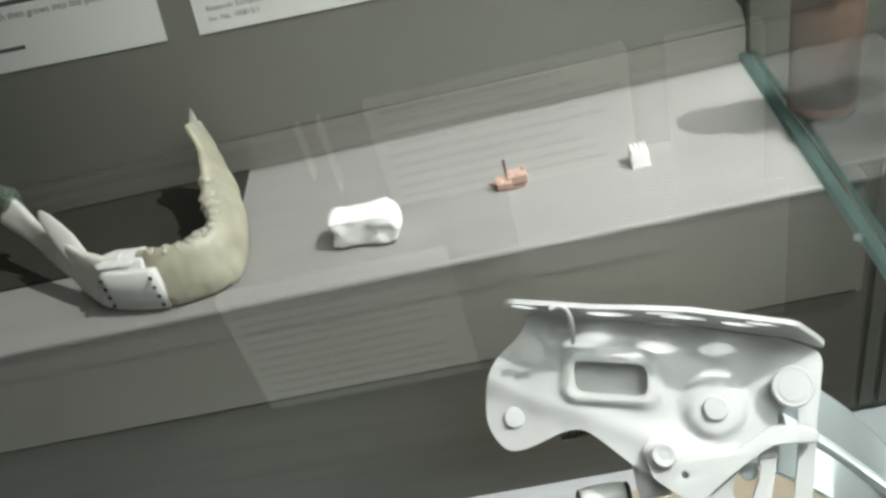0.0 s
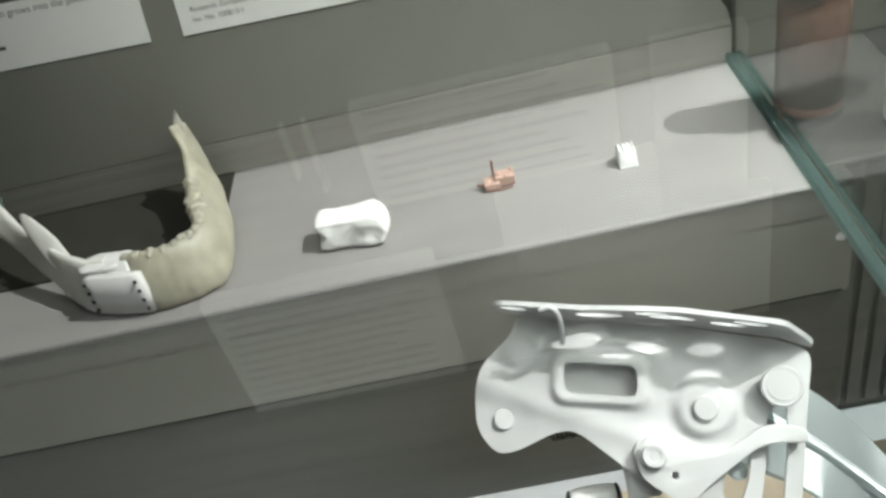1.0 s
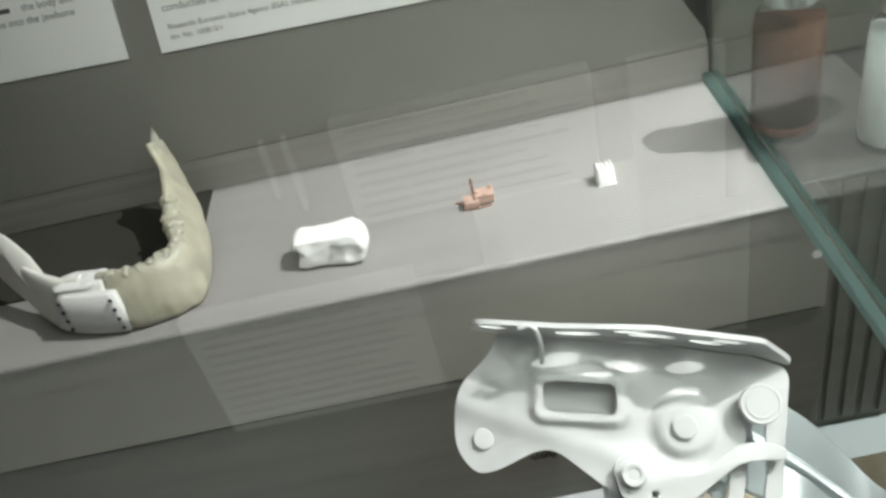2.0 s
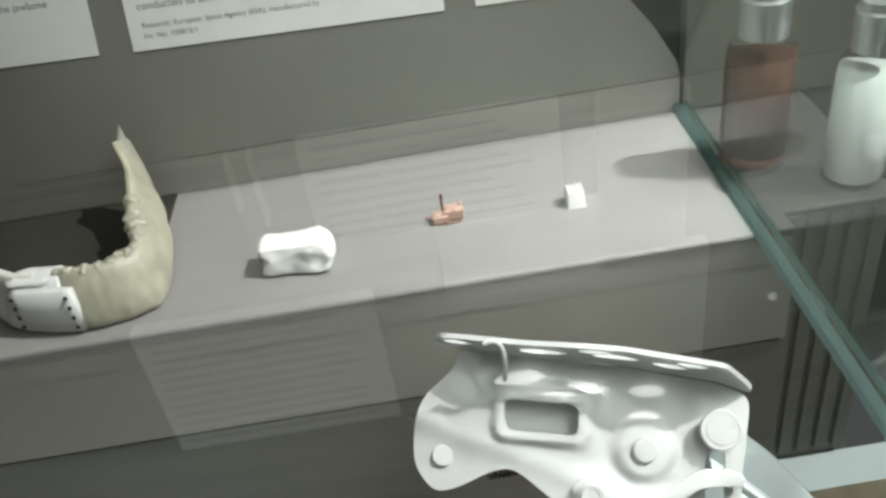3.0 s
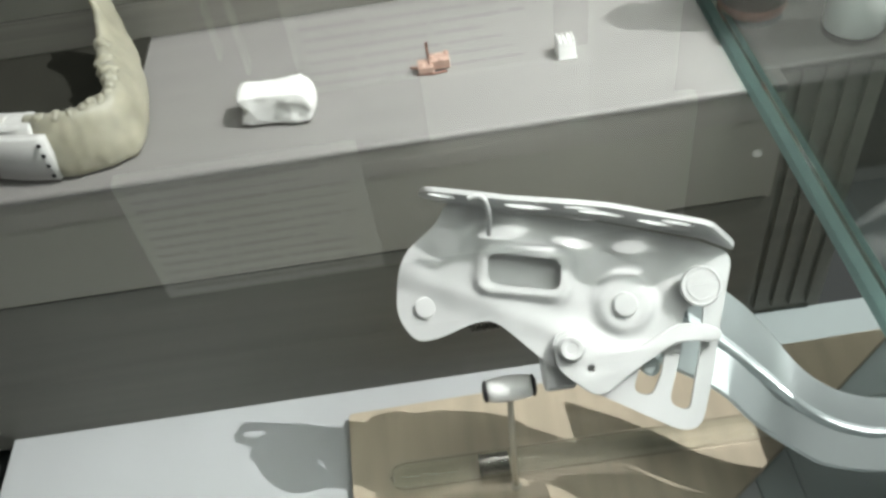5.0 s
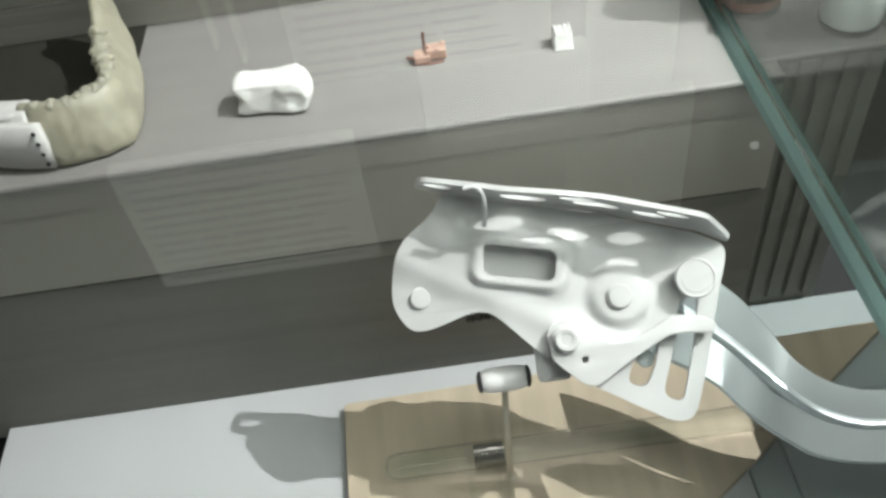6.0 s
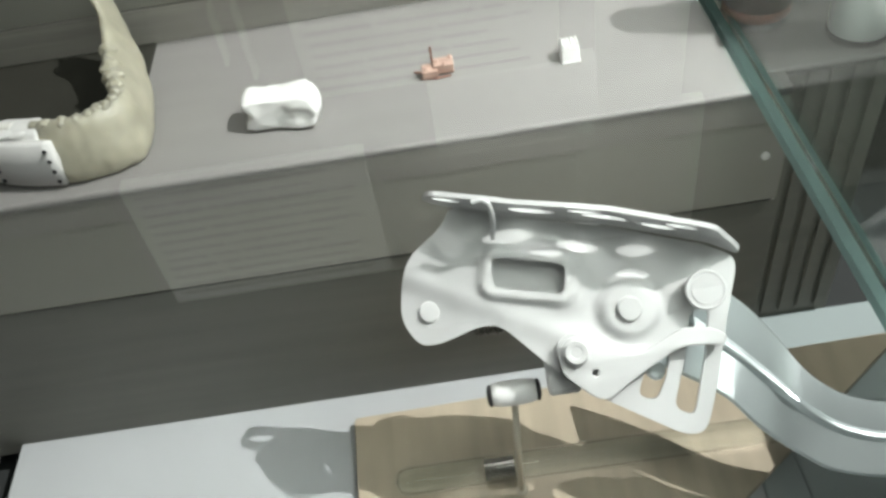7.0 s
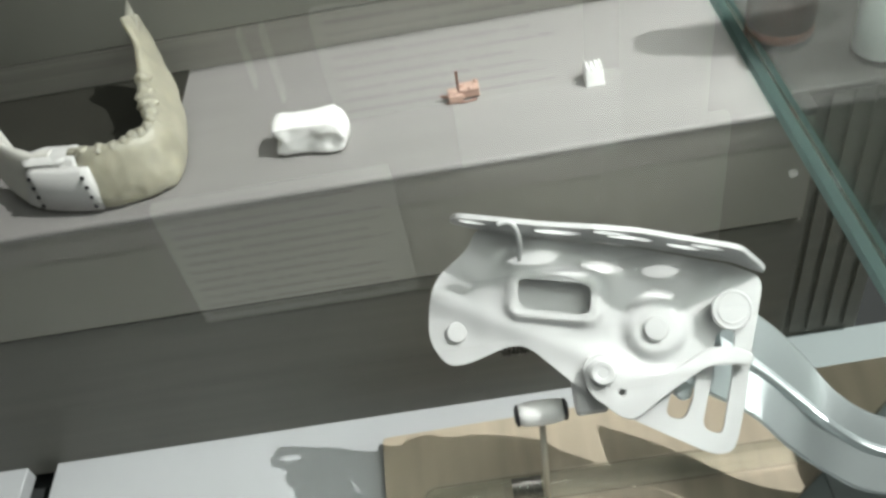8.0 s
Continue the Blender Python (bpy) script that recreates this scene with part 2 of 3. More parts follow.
def thing(name, label, category, place=(0, 0, 0), group=""):
    ob = new(name)
    ob.location = place
    ob.empty_display_size = 0.02
    return tagged(ob, label, category, group)


def structure(name, bm, mat, label):
    return tagged(finish(name, bm, mat), label, kind="structure")


# ---- the case ----
SHELF_END = 0.380      # where the shelf stops beyond the glass partition
BACK = 0.125           # depth of the shelf
FLOOR_Z = -0.197
GROOVE = -0.0735

structure("shelf", box(-0.60, 0.3005, 0.0, 0.30, -0.0045, 0.0, 0.0019, 4), SHELF, "grey painted display shelf with a rounded front edge")
structure("shelf_beyond", box(0.3006, SHELF_END, 0.0130, 0.30, -0.0045, 0.0, 0.0019, 4), SHELF_SHADED, "grey shelf board beyond the glass partition, shade in its colour")
structure("shelf_corner", box(0.3006, 0.3222, 0.0002, 0.0128, -0.0045, 0.0), SHELF_SHADED, "grey shelf corner beyond the glass partition, shade in its colour")
structure("shelf_edging", box(-0.60, 0.3222, 0.0006, 0.30, -0.0200, -0.0040), EDGING, "grey brown edging below the shelf front")
# front boards under the shelf
structure("front_board", box(-0.60, 0.3225, 0.0009, 0.03, GROOVE, -0.0201), PANEL, "grey vertical board below the display shelf")
structure("plinth_board", box(-0.60, 0.3225, 0.0022, 0.03, FLOOR_Z - 0.01, GROOVE - 0.0026), PLINTH, "darkened grey plinth board down to the case floor")
structure("side_board", box(0.3227, SHELF_END - 0.001, 0.0165, 0.0300, FLOOR_Z - 0.01, -0.0047), PLINTH, "board behind the battens beyond the partition, dimming in its colour")
structure("plinth_core", box(-0.60, SHELF_END - 0.002, 0.031, 0.30, FLOOR_Z - 0.002, -0.0205), DARK, "dark core behind the plinth boards")
structure("floor", box(-0.145, 0.300, -0.2685, 0.002, FLOOR_Z - 0.012, FLOOR_Z, 0.001), WHITE_FLOOR, "white laminate floor panel of the display case")
structure("floor_beyond", box(0.3230, 0.90, -0.2685, 0.0163, FLOOR_Z - 0.012, FLOOR_Z, 0.001), FLOOR_DIMMED, "floor panel beyond the partition, dimming in its blue grey")
structure("floor_strip", box(0.3005, 0.3228, -0.2685, 0.002, FLOOR_Z - 0.012, FLOOR_Z, 0.001), FLOOR_DIMMED, "narrow floor strip by the partition, dimming in its blue grey")
structure("floor_side", box(-0.60, -0.165, -0.2685, 0.002, FLOOR_Z - 0.012, FLOOR_Z, 0.001), WHITE_FLOOR, "white laminate floor panel beyond a dark gap")
structure("under_floor", box(-0.62, 0.92, -0.52, 0.30, FLOOR_Z - 0.06, FLOOR_Z - 0.03), DARK, "dark base below the floor panels")
structure("riser", box(-0.60, 0.3024, BACK, BACK + 0.012, 0.0, 0.0222, 0.0003), VENEER, "low streaked riser along the back of the shelf")

LEAN = radians(20)
PANEL_M = Matrix.Translation((0, BACK + 0.0044, 0.0216)) @ Matrix.Rotation(radians(90) - LEAN, 4, "X")


def on_panel(bm):
    bm.transform(PANEL_M)
    return bm


structure("back_panel", on_panel(sheet([(-0.60, 0.0), (0.3024, 0.0), (0.3010, 0.009), (0.289, 0.031), (0.278, 0.046), (0.250, 0.085), (0.15, 0.30), (-0.60, 0.30)], (), 0.004)), BACK_PAINT,
          "dark grey leaning text panel behind the shelf")
structure("wall_back", box(-0.9, 1.2, 0.30, 0.33, -0.3, 1.0), BEIGE, "beige rear wall of the case")
structure("wall_beyond", box(0.3085, 0.70, BACK, BACK + 0.01, 0.0005, 0.5), BEIGE, "beige rear wall behind the bottles")
structure("wall_left", box(-0.64, -0.61, -0.52, 0.30, -0.3, 1.0), PANEL, "dark left wall of the case")
structure("wall_right", box(1.2, 1.23, -0.52, 0.33, -0.3, 1.0), DARK, "dark right wall of the case")

# glass partition: a pane that stands on its own green edge at shelf height
partition = structure("glass_partition", box(0.3030, 0.3080, -0.262, 0.2450, 0.006, 0.42), GLASS, "clear glass partition pane")
edge = structure("glass_partition_edge", box(0.2985, 0.3110, -0.262, 0.1245, 0.0006, 0.0058), GREEN_EDGE, "green polished lower edge of the glass partition")
edge.visible_shadow = False
partition.visible_shadow = False
# unseen block, added to keep key light off the right of the board
structure("shade_block", box(0.53, 0.65, -0.24, -0.045, FLOOR_Z, 0.20, 0.003), DARK, "unseen dark block added to shade the right end of the board")
# unseen plate, added so the key stops at the back of the shelf
structure("light_shield", box(0.50, 1.25, -0.0398, 0.30, 1.000, 1.004), DARK, "unseen dark plate added to shade the back panel from the spotlight")
# row of small lamps under the top of the case
strip = thing("led_strip", "row of small white lamps on a rail in the case top", "lamp", (0.24, 0.06, 0.90))
part("rail", box(-0.85, 0.96, -0.012, 0.012, 0.0, 0.015, 0.002), DARK, strip)
for k in range(6):
    part("lens", lathe([(0, 0), (0.010, 0), (0.009, -0.003), (0, -0.005)], 20, Matrix.Translation((-0.30 + 0.12 * k, 0, 0))), LED, strip)
# front pane, and the lit showcase across the aisle that it mirrors
pane = structure("front_pane", box(-0.60, 1.15, -0.2705, -0.2700, FLOOR_Z, 0.95), FRONT_GLASS, "clear glass front of the display case")
pane.visible_shadow = False
structure("aisle_floor", box(-2.2, 2.6, -3.2, -0.55, -1.15, -1.10), DARK, "dark museum floor in front of the case")
structure("opposite_wall", box(-2.2, 2.6, -1.40, -1.30, -1.10, 1.6), DARK, "dark wall of the showcase across the aisle")


def light_panel(x0, x1, z0, z1, lines, glow):
    ob = thing("lit_panel", "glowing pale panel across the aisle, mirrored in the front pane", "light panel", ((x0 + x1) / 2, -1.30, z0), "lit panels across the aisle")
    w = (x1 - x0) / 2
    part("diffuser", box(-w, w, 0.0, 0.03, 0, z1 - z0, 0.004), glow, ob)
    for k in range(lines):
        z = (z1 - z0) * (0.08 + 0.84 * k / max(1, lines - 1))
        x = -0.9 * w
        end = w * random.uniform(0.45, 0.92)
        while x < end:
            run = random.uniform(0.03, 0.16)
            part("line_of_writing", box(x, min(end, x + run), 0.0302, 0.0308, z, z + random.uniform(0.0034, 0.0058)), PALE_INK if glow is DIM_BOX else INK_ON_LIT, ob)
            x += run + random.uniform(0.004, 0.010)


light_panel(-0.372, 0.020, -0.880, -0.602, 12, LIGHT_BOX)
light_panel(-0.035, 0.335, -0.488, -0.312, 9, DIM_BOX)
light_panel(0.137, 0.388, -0.632, -0.492, 0, MID_BOX)
light_panel(0.390, 0.520, -0.600, -0.320, 0, FAINT_BOX)
# faint glow added as a mirrored veil, to lift the board between the panels
light_panel(0.0205, 0.3555, -0.880, -0.634, 0, VEIL_BOX)
light_panel(-0.138, -0.133, -0.410, -0.320, 0, FAINT_BOX)
light_panel(-0.105, -0.101, -0.440, -0.320, 0, DIM_BOX)
light_panel(0.356, 0.560, -0.880, -0.604, 0, FAINT_BOX)
# glowing disc added for a small bright dot of unknown source
lamp = thing("bright_dot", "small glowing round disc that the front pane mirrors as a dot", "lamp", (0.685, -1.30, -0.765))
part("lens", lathe([(0, 0), (0.008, 0), (0.0075, 0.004), (0.004, 0.007), (0, 0.008)], 24, Matrix.Rotation(radians(-90), 4, "X")), DOT_GLOW, lamp, smooth=True)

for k in range(5):
    structure("batten", box(0.3245 + 0.0112 * k, 0.3318 + 0.0112 * k, 0.0140, 0.0163, -0.19, -0.0049, 0.0004, 1), PLINTH, "narrow upright batten below the side shelf")


# ---- text cards on the panel ----
def card(x0, x1, y0, y1, turn, rows, label):
    """A white card on the leaning panel; rows of writing: (from left, from bottom, width, height, words)."""
    ob = thing("text_card", label, "label card", group="text cards on the panel")
    m = PANEL_M @ Matrix.Translation((x0, y0, 0.0045)) @ Matrix.Rotation(radians(turn), 4, "Z")
    bm = box(0, x1 - x0, 0, y1 - y0, 0, 0.0012, 0.0002, 1)
    bm.transform(m)
    part("sheet", bm, CARD, ob)
    for x, y, w, h, words in rows:
        bm = bmesh.new()
        if words:
            cu = bpy.data.curves.new("words", "FONT")
            cu.body, cu.size, cu.fill_mode = words, h, "FRONT"
            tmp = bpy.data.objects.new("words", cu)
            scene.collection.objects.link(tmp)
            me = bpy.data.meshes.new_from_object(tmp.evaluated_get(bpy.context.evaluated_depsgraph_get()))
            bpy.data.objects.remove(tmp)
            bm.from_mesh(me)
            bm.transform(Matrix.Translation((x, y, 0.00135)))
        else:
            bm2 = box(x, x + w, y, y + h, 0.0011, 0.00135)
            me = bpy.data.meshes.new("bar")
            bm2.to_mesh(me)
            bm2.free()
            bm.from_mesh(me)
        bm.transform(m)
        part("line_of_writing", bm, INK, ob)
    return ob


card(-0.160, -0.021, 0.0691, 0.162, -2.1,
     [(0.037, 0.0289, 0, 0.0056, "which then grows into the jawbone"), (0.0888, 0.0360, 0, 0.0056, "the body and"), (0.030, 0.0362, 0.052, 0.0026, ""),
      (0.030, 0.0112, 0.026, 0.0022, "")], "white printed text card about the jawbone on the panel")
card(-0.0018, 0.1735, 0.0628, 0.155, -1.8,
     [(0.0077, 0.0063, 0, 0.0042, "Inv. No. 100815/1"), (0.0077, 0.0120, 0, 0.0042, "Research: European Space Agency (ESA), manufactured by"),
      (0.0070, 0.0219, 0, 0.0060, "conducted to answer this very question"), (0.0070, 0.0305, 0, 0.0060, "Experiments")],
     "white printed text card about a space research exhibit")
card(0.191, 0.275, 0.0569, 0.100, -1.8, [(0.008, 0.012, 0.03, 0.0022, "")], "blank lower part of a white text card on the panel")


# ---- dark sheet over the dark area behind the jaw ----
sheet_thing = thing("dark_sheet", "thin charcoal sheet lying on the shelf behind the jawbone", "mat", (-0.2, 0.09, 0))
part("thin_sheet", box(-0.25, 0.20, -0.036, 0.034, 0.0002, 0.0016, 0.0004), DARK_SHEET, sheet_thing)

# ---- jaw model ----
JAW = [  # lower border, upper border, thickness
    ((-0.129, 0.077, 0.030), (-0.118, 0.081, 0.045), 0.007),
    ((-0.111, 0.063, 0.022), (-0.101, 0.063, 0.034), 0.005),
    ((-0.090, 0.044, 0.012), (-0.075, 0.037, 0.032), 0.006),
    ((-0.076, 0.032, 0.004), (-0.056, 0.025, 0.030), 0.010),
    ((-0.062, 0.021, 0.000), (-0.050, 0.025, 0.030), 0.011),
    ((-0.031, 0.013, 0.000), (-0.031, 0.023, 0.030), 0.012),
    ((-0.014, 0.013, 0.000), (-0.015, 0.022, 0.030), 0.012),
    ((0.001, 0.016, 0.000), (-0.006, 0.029, 0.030), 0.012),
    ((0.008, 0.026, 0.000), (0.001, 0.036, 0.030), 0.012),
    ((0.008, 0.046, 0.003), (-0.001, 0.048, 0.032), 0.012),
    ((0.006, 0.067, 0.008), (-0.006, 0.064, 0.034), 0.011),
    ((-0.004, 0.099, 0.018), (-0.009, 0.088, 0.042), 0.007),
    ((-0.010, 0.1125, 0.037), (-0.0145, 0.0995, 0.0495), 0.0045),
    ((-0.0128, 0.1160, 0.0450), (-0.0164, 0.1033, 0.0512), 0.0030),
]


def jaw_rings(a, b, n, bulge=1.0):
    """Rings of the jaw's cross-section between stations a and b."""
    low = smooth_line([s[0] for s in JAW], 131)
    top = smooth_line([s[1] for s in JAW], 131)
    wid = smooth_line([(s[2],) for s in JAW], 131)
    rings = []
    for i in range(n):
        s = (a + (b - a) * i / (n - 1)) * 10
        k, t = min(int(s), 129), s - min(int(s), 129)
        lo, hi, w = (Vector((1 - t) * q[k] + t * q[k + 1]) if len(q[k]) == 3 else ((1 - t) * q[k] + t * q[k + 1])[0] for q in (low, top, wid))
        j0, j1 = max(k - 2, 0), min(k + 3, 130)
        tangent = Vector(low[j1] + top[j1] - low[j0] - top[j0]).normalized()
        up = hi - lo
        side = up.cross(tangent).normalized()
        ring = []
        for q in range(20):
            ang = 2 * math.pi * q / 20
            e = math.cos(ang)
            f = math.copysign(abs(e) ** 0.75, e)
            g = math.copysign(abs(math.sin(ang)) ** 0.7, math.sin(ang))
            ring.append(lo + up * (0.5 + 0.5 * f) + side * (0.5 * w * bulge * g * (1.0 - 0.18 * f)))
        rings.append(ring)
    return rings


def roughen(bm, size, amount):
    bm.normal_update()
    shift = [(v, v.normal * amount * (noise.noise(v.co * size) + 0.5 * noise.noise(v.co * size * 2.3))) for v in bm.verts]
    for v, d in shift:
        v.co += d


def jaw_point(s, up, out):
    ring = jaw_rings(s, s + 0.05, 2)
    lo, hi = ring[0][10], ring[0][0]
    side = (ring[0][5] - ring[0][15]) / 2
    return Vector(lo) + (Vector(hi) - Vector(lo)) * up + Vector(side) * out


jaw = thing("jawbone_model", "yellowish resin jawbone model with a white implant, on the shelf", "bone model", (-0.04, 0.04, 0))
inv = Matrix.Translation((0.04, -0.04, 0))


def jaw_part(name, bm, mat, label="", parent=None, smooth=True):
    bm.transform(inv)
    return part(name, bm, mat, parent or jaw, label, smooth)


bm = loft(jaw_rings(4.75, 13, 76))
bmesh.ops.subdivide_edges(bm, edges=bm.edges[:], cuts=1, use_grid_fill=True)
roughen(bm, 95, 0.0009)
body = jaw_part("jaw_body", bm, RESIN, "yellowish translucent resin bone")
bm = loft(jaw_rings(0, 4.3, 50))
bmesh.ops.subdivide_edges(bm, edges=bm.edges[:], cuts=1, use_grid_fill=True)
roughen(bm, 70, 0.0006)
jaw_part("jaw_branch", bm, CLEAR_RESIN, "cloudy greenish clear resin bone")


def blob(centre, sx, sy, sz, turn=0.0, seed=0.0, amount=0.15):
    bm = bmesh.new()
    bmesh.ops.create_icosphere(bm, subdivisions=3, radius=1)
    for v in bm.verts:
        v.co *= 1 + amount * noise.noise(v.co * 1.6 + Vector((seed, 0, 0)))
    bm.transform(Matrix.LocRotScale(centre, Euler((0, 0, turn)), (sx, sy, sz)))
    return bm


for i, (s, r) in enumerate(((5.1, 3.4), (5.6, 3.2), (6.1, 2.9), (6.55, 2.8), (7.0, 2.9), (7.4, 3.0), (7.85, 3.2), (8.3, 3.3), (8.75, 3.5), (9.2, 3.9), (9.7, 4.0), (10.2, 3.7))):
    c = jaw_point(s, 0.885, 0.0)
    jaw_part("tooth", blob(c, r / 760, r / 820, 0.0044, i * 0.7, i * 3.1, 0.35), RESIN, parent=body)
# fork at the top of the branch, coronoid process and condyle
bm = loft([[Vector((-0.0135, 0.1085, 0.0475)) + Vector((x * 0.0035, y * 0.0016, 0)) * k + Vector((-0.0015, 0.009, 0.006)) * h for x, y in circle(0, 0, 1, n=12)]
           for h, k in ((-0.9, 1.0), (-0.4, 1.1), (0.0, 0.9), (0.5, 0.55), (1.05, 0.08))])
jaw_part("condyle", bm, RESIN, parent=body)
bm = loft([[Vector((-0.078, 0.040, 0.030)) + Vector((-0.0155, 0.0165, 0.015)) * h + (Vector((0.5, 0.5, 0.8)) * x * 0.0062 + Vector((0.7, 0.7, -0.2)) * y * 0.0018) * k
            for x, y in circle(0, 0, 1, n=14)] for h, k in ((-0.5, 0.9), (0, 1.1), (0.35, 0.95), (0.7, 0.7), (0.9, 0.45), (1.0, 0.12))])
jaw_part("coronoid", bm, CLEAR_RESIN)
jaw_part("condyle", blob((-0.121, 0.080, 0.042), 0.007, 0.005, 0.010, 0.5, 4), DARK_RESIN, "dark greenish clear resin joint head")

# white implant with a plate and rows of screw holes
rings = jaw_rings(3.75, 4.95, 14, 1.16)
for ring in rings:
    lo, hi = ring[10].copy(), ring[0].copy()
    up = hi - lo
    for k, p in enumerate(ring):
        over = (p - lo).dot(up) / up.dot(up) - 0.93
        if over > 0:
            ring[k] = p - up * over * 0.9
bm = loft(rings)
roughen(bm, 160, 0.0008)
implant = jaw_part("implant", bm, CERAMIC, "white ceramic bone implant")
for s in (3.95, 4.25, 4.55):
    jaw_part("ridge", blob(jaw_point(s, 0.90, 0.0), 0.0088, 0.0066, 0.0022, 0.4, s, 0.2), CERAMIC, parent=implant)
lo0, lo1 = Vector((-0.059, 0.0150, 0.0025)), Vector((-0.0265, 0.0070, 0.0025))
hi0, hi1 = Vector((-0.0575, 0.0150, 0.0255)), Vector((-0.0255, 0.0075, 0.0265))
rings = []
for k in range(9):
    t = k / 8
    a, b = lo0.lerp(lo1, t), hi0.lerp(hi1, t)
    out = Vector((-0.22, -1, 0)).normalized()
    bow = 0.0012 * math.sin(t * math.pi)
    rings.append([a + out * bow, a.lerp(b, 0.5) + out * (bow + 0.0008), b + out * bow, b - out * 0.004, a - out * 0.004])
bm = loft(rings)
bmesh.ops.bevel(bm, geom=[e for e in bm.edges if e.calc_face_angle(0) > 0.8], offset=0.0008, segments=2, affect="EDGES")
plate = jaw_part("implant_plate", bm, CERAMIC, "white plate with two rows of screw holes", implant)
for side in (0.04, 0.93):
    for k in range(4):
        t = 0.12 + 0.25 * k
        c = lo0.lerp(lo1, side).lerp(hi0.lerp(hi1, side), 1 - t) + Vector((-0.22, -1, 0)).normalized() * 0.0010
        m = Matrix.Translation(c) @ Vector((0.22, 1, 0)).to_track_quat("Z", "Y").to_matrix().to_4x4()
        jaw_part("screw_hole", lathe([(0, -0.0004), (0.0010, -0.0004), (0.0011, 0.0003), (0, 0.0006)], 14, m), RUBBER, "dark screw hole", plate)

# ---- white bone block ----
bone = thing("bone_block", "small white plaster bone piece lying on the grey shelf", "bone model", (0.0775, 0.0355, 0))
bm = bmesh.new()
bmesh.ops.create_cube(bm, size=1)
bmesh.ops.subdivide_edges(bm, edges=bm.edges[:], cuts=15, use_grid_fill=True)
for v in bm.verts:
    p = v.co.copy()
    q = p.normalized() * 0.62
    p = p.lerp(q, 0.20 + 0.16 * (abs(p.x) > 0.42))
    waist = 1 - 0.09 * math.cos(min(1, abs(p.x + 0.04) / 0.34) * math.pi / 2)
    p.y, p.z = p.y * waist * (1.0 + 0.12 * p.x), p.z * waist
    p.y *= 1 - 0.30 * p.z
    front = 1 / (1 + math.exp((p.y + 0.25) / 0.05))
    dip = math.exp(-((p.x - 0.10) / 0.075) ** 2 - ((p.z - 0.02) / 0.15) ** 2) + math.exp(-((p.x - 0.36) / 0.085) ** 2 - ((p.z + 0.05) / 0.16) ** 2)
    slit = math.exp(-((p.x - 0.23 - 0.25 * p.z) / 0.020) ** 2 - ((p.z - 0.05) / 0.22) ** 2)
    p.y += front * (0.13 * dip + 0.09 * slit)
    end = math.exp(-((p.x + 0.52) / 0.16) ** 2)
    p.x += 0.15 * end * math.exp(-(p.z / 0.22) ** 2)
    p.y -= 0.10 * end * (p.z < 0) * (-p.z) * 2
    if p.z > 0:
        p.z *= (0.92 + 0.35 * p.x) * (1 - 0.28 / (1 + math.exp(-(p.x - 0.40) / 0.02)))
    v.co = Vector((p.x * 0.0375, p.y * 0.0185, (p.z + 0.46) * 0.0165)) + Vector((0, 0, 0))
roughen(bm, 130, 0.0011)
roughen(bm, 420, 0.0003)
for v in bm.verts:
    v.co.z = max(v.co.z, 0.0) + 0.0018
bm.transform(Matrix.Rotation(radians(-7), 4, "Z"))
part("bone", bm, PLASTER, bone, smooth=True)
for x, y in ((-0.012, 0.001), (0.011, -0.002)):
    part("peg", lathe([(0, 0), (0.0018, 0), (0.0014, 0.003), (0, 0.003)], 16, Matrix.Translation((x, y, 0))), CLEAR_RESIN, bone, "small clear support peg")

# ---- copper lattice piece ----
piece = thing("copper_piece", "tiny pinkish copper printed piece with a pin, on the shelf", "metal part", (0.156, 0.054, 0))
part("block", box(-0.0015, 0.0090, -0.0030, 0.0045, 0.0010, 0.0064, 0.0006), COPPER, piece)
part("block", box(-0.0075, 0.0005, -0.0050, 0.0030, 0.0004, 0.0048, 0.0006), COPPER, piece)
for i, (x, y, z, s) in enumerate(((-0.005, -0.003, 0.0046, 1.4), (0.0, 0.001, 0.006, 1.6), (0.0075, 0.003, 0.0063, 1.3), (0.004, -0.002, 0.0060, 1.2))):
    part("knob", blob((x, y, z), s / 1000, s / 1000, s / 900, 0, i * 2.0, 0.4), COPPER, piece)
part("pin", tube([(-0.0015, 0.002, 0.004), (-0.0018, 0.0022, 0.0095), (-0.0016, 0.0024, 0.0148)], 0.0007, 8), COPPER_DARK, piece, "dark upright pin")
part("pin", tube([(-0.004, -0.001, 0.0030), (-0.0085, -0.0015, 0.0028), (-0.0115, -0.001, 0.0034)], 0.0007, 8), COPPER_DARK, piece, "dark side pin")
part("foot", tube([(-0.0085, -0.004, 0.0006), (0.0, -0.0055, 0.0007), (0.007, -0.0045, 0.0006)], 0.0006, 6), COPPER_DARK, piece)

# ---- white little crown ----
crown = thing("ridged_cube", "tiny white ridged ceramic cube on the shelf", "ceramic part", (0.2235, 0.0485, 0))
bm = box(-0.0046, 0.0046, -0.0042, 0.0042, 0.0, 0.0085, 0.0008)
for v in bm.verts:
    v.co.y += 0.0022 * v.co.z / 0.0085
part("cube", bm, PLASTER, crown)
for k in range(4):
    part("ridge", tube([(-0.0036 + 0.0024 * k, -0.0018, 0.0084), (-0.0036 + 0.0024 * k, 0.002, 0.0087), (-0.0036 + 0.0024 * k, 0.006, 0.0085)], 0.0008, 8), CERAMIC, crown, smooth=True)
part("foot", box(-0.0050, 0.0050, -0.0047, 0.0044, 0.0, 0.0012, 0.0005), PLASTER, crown)


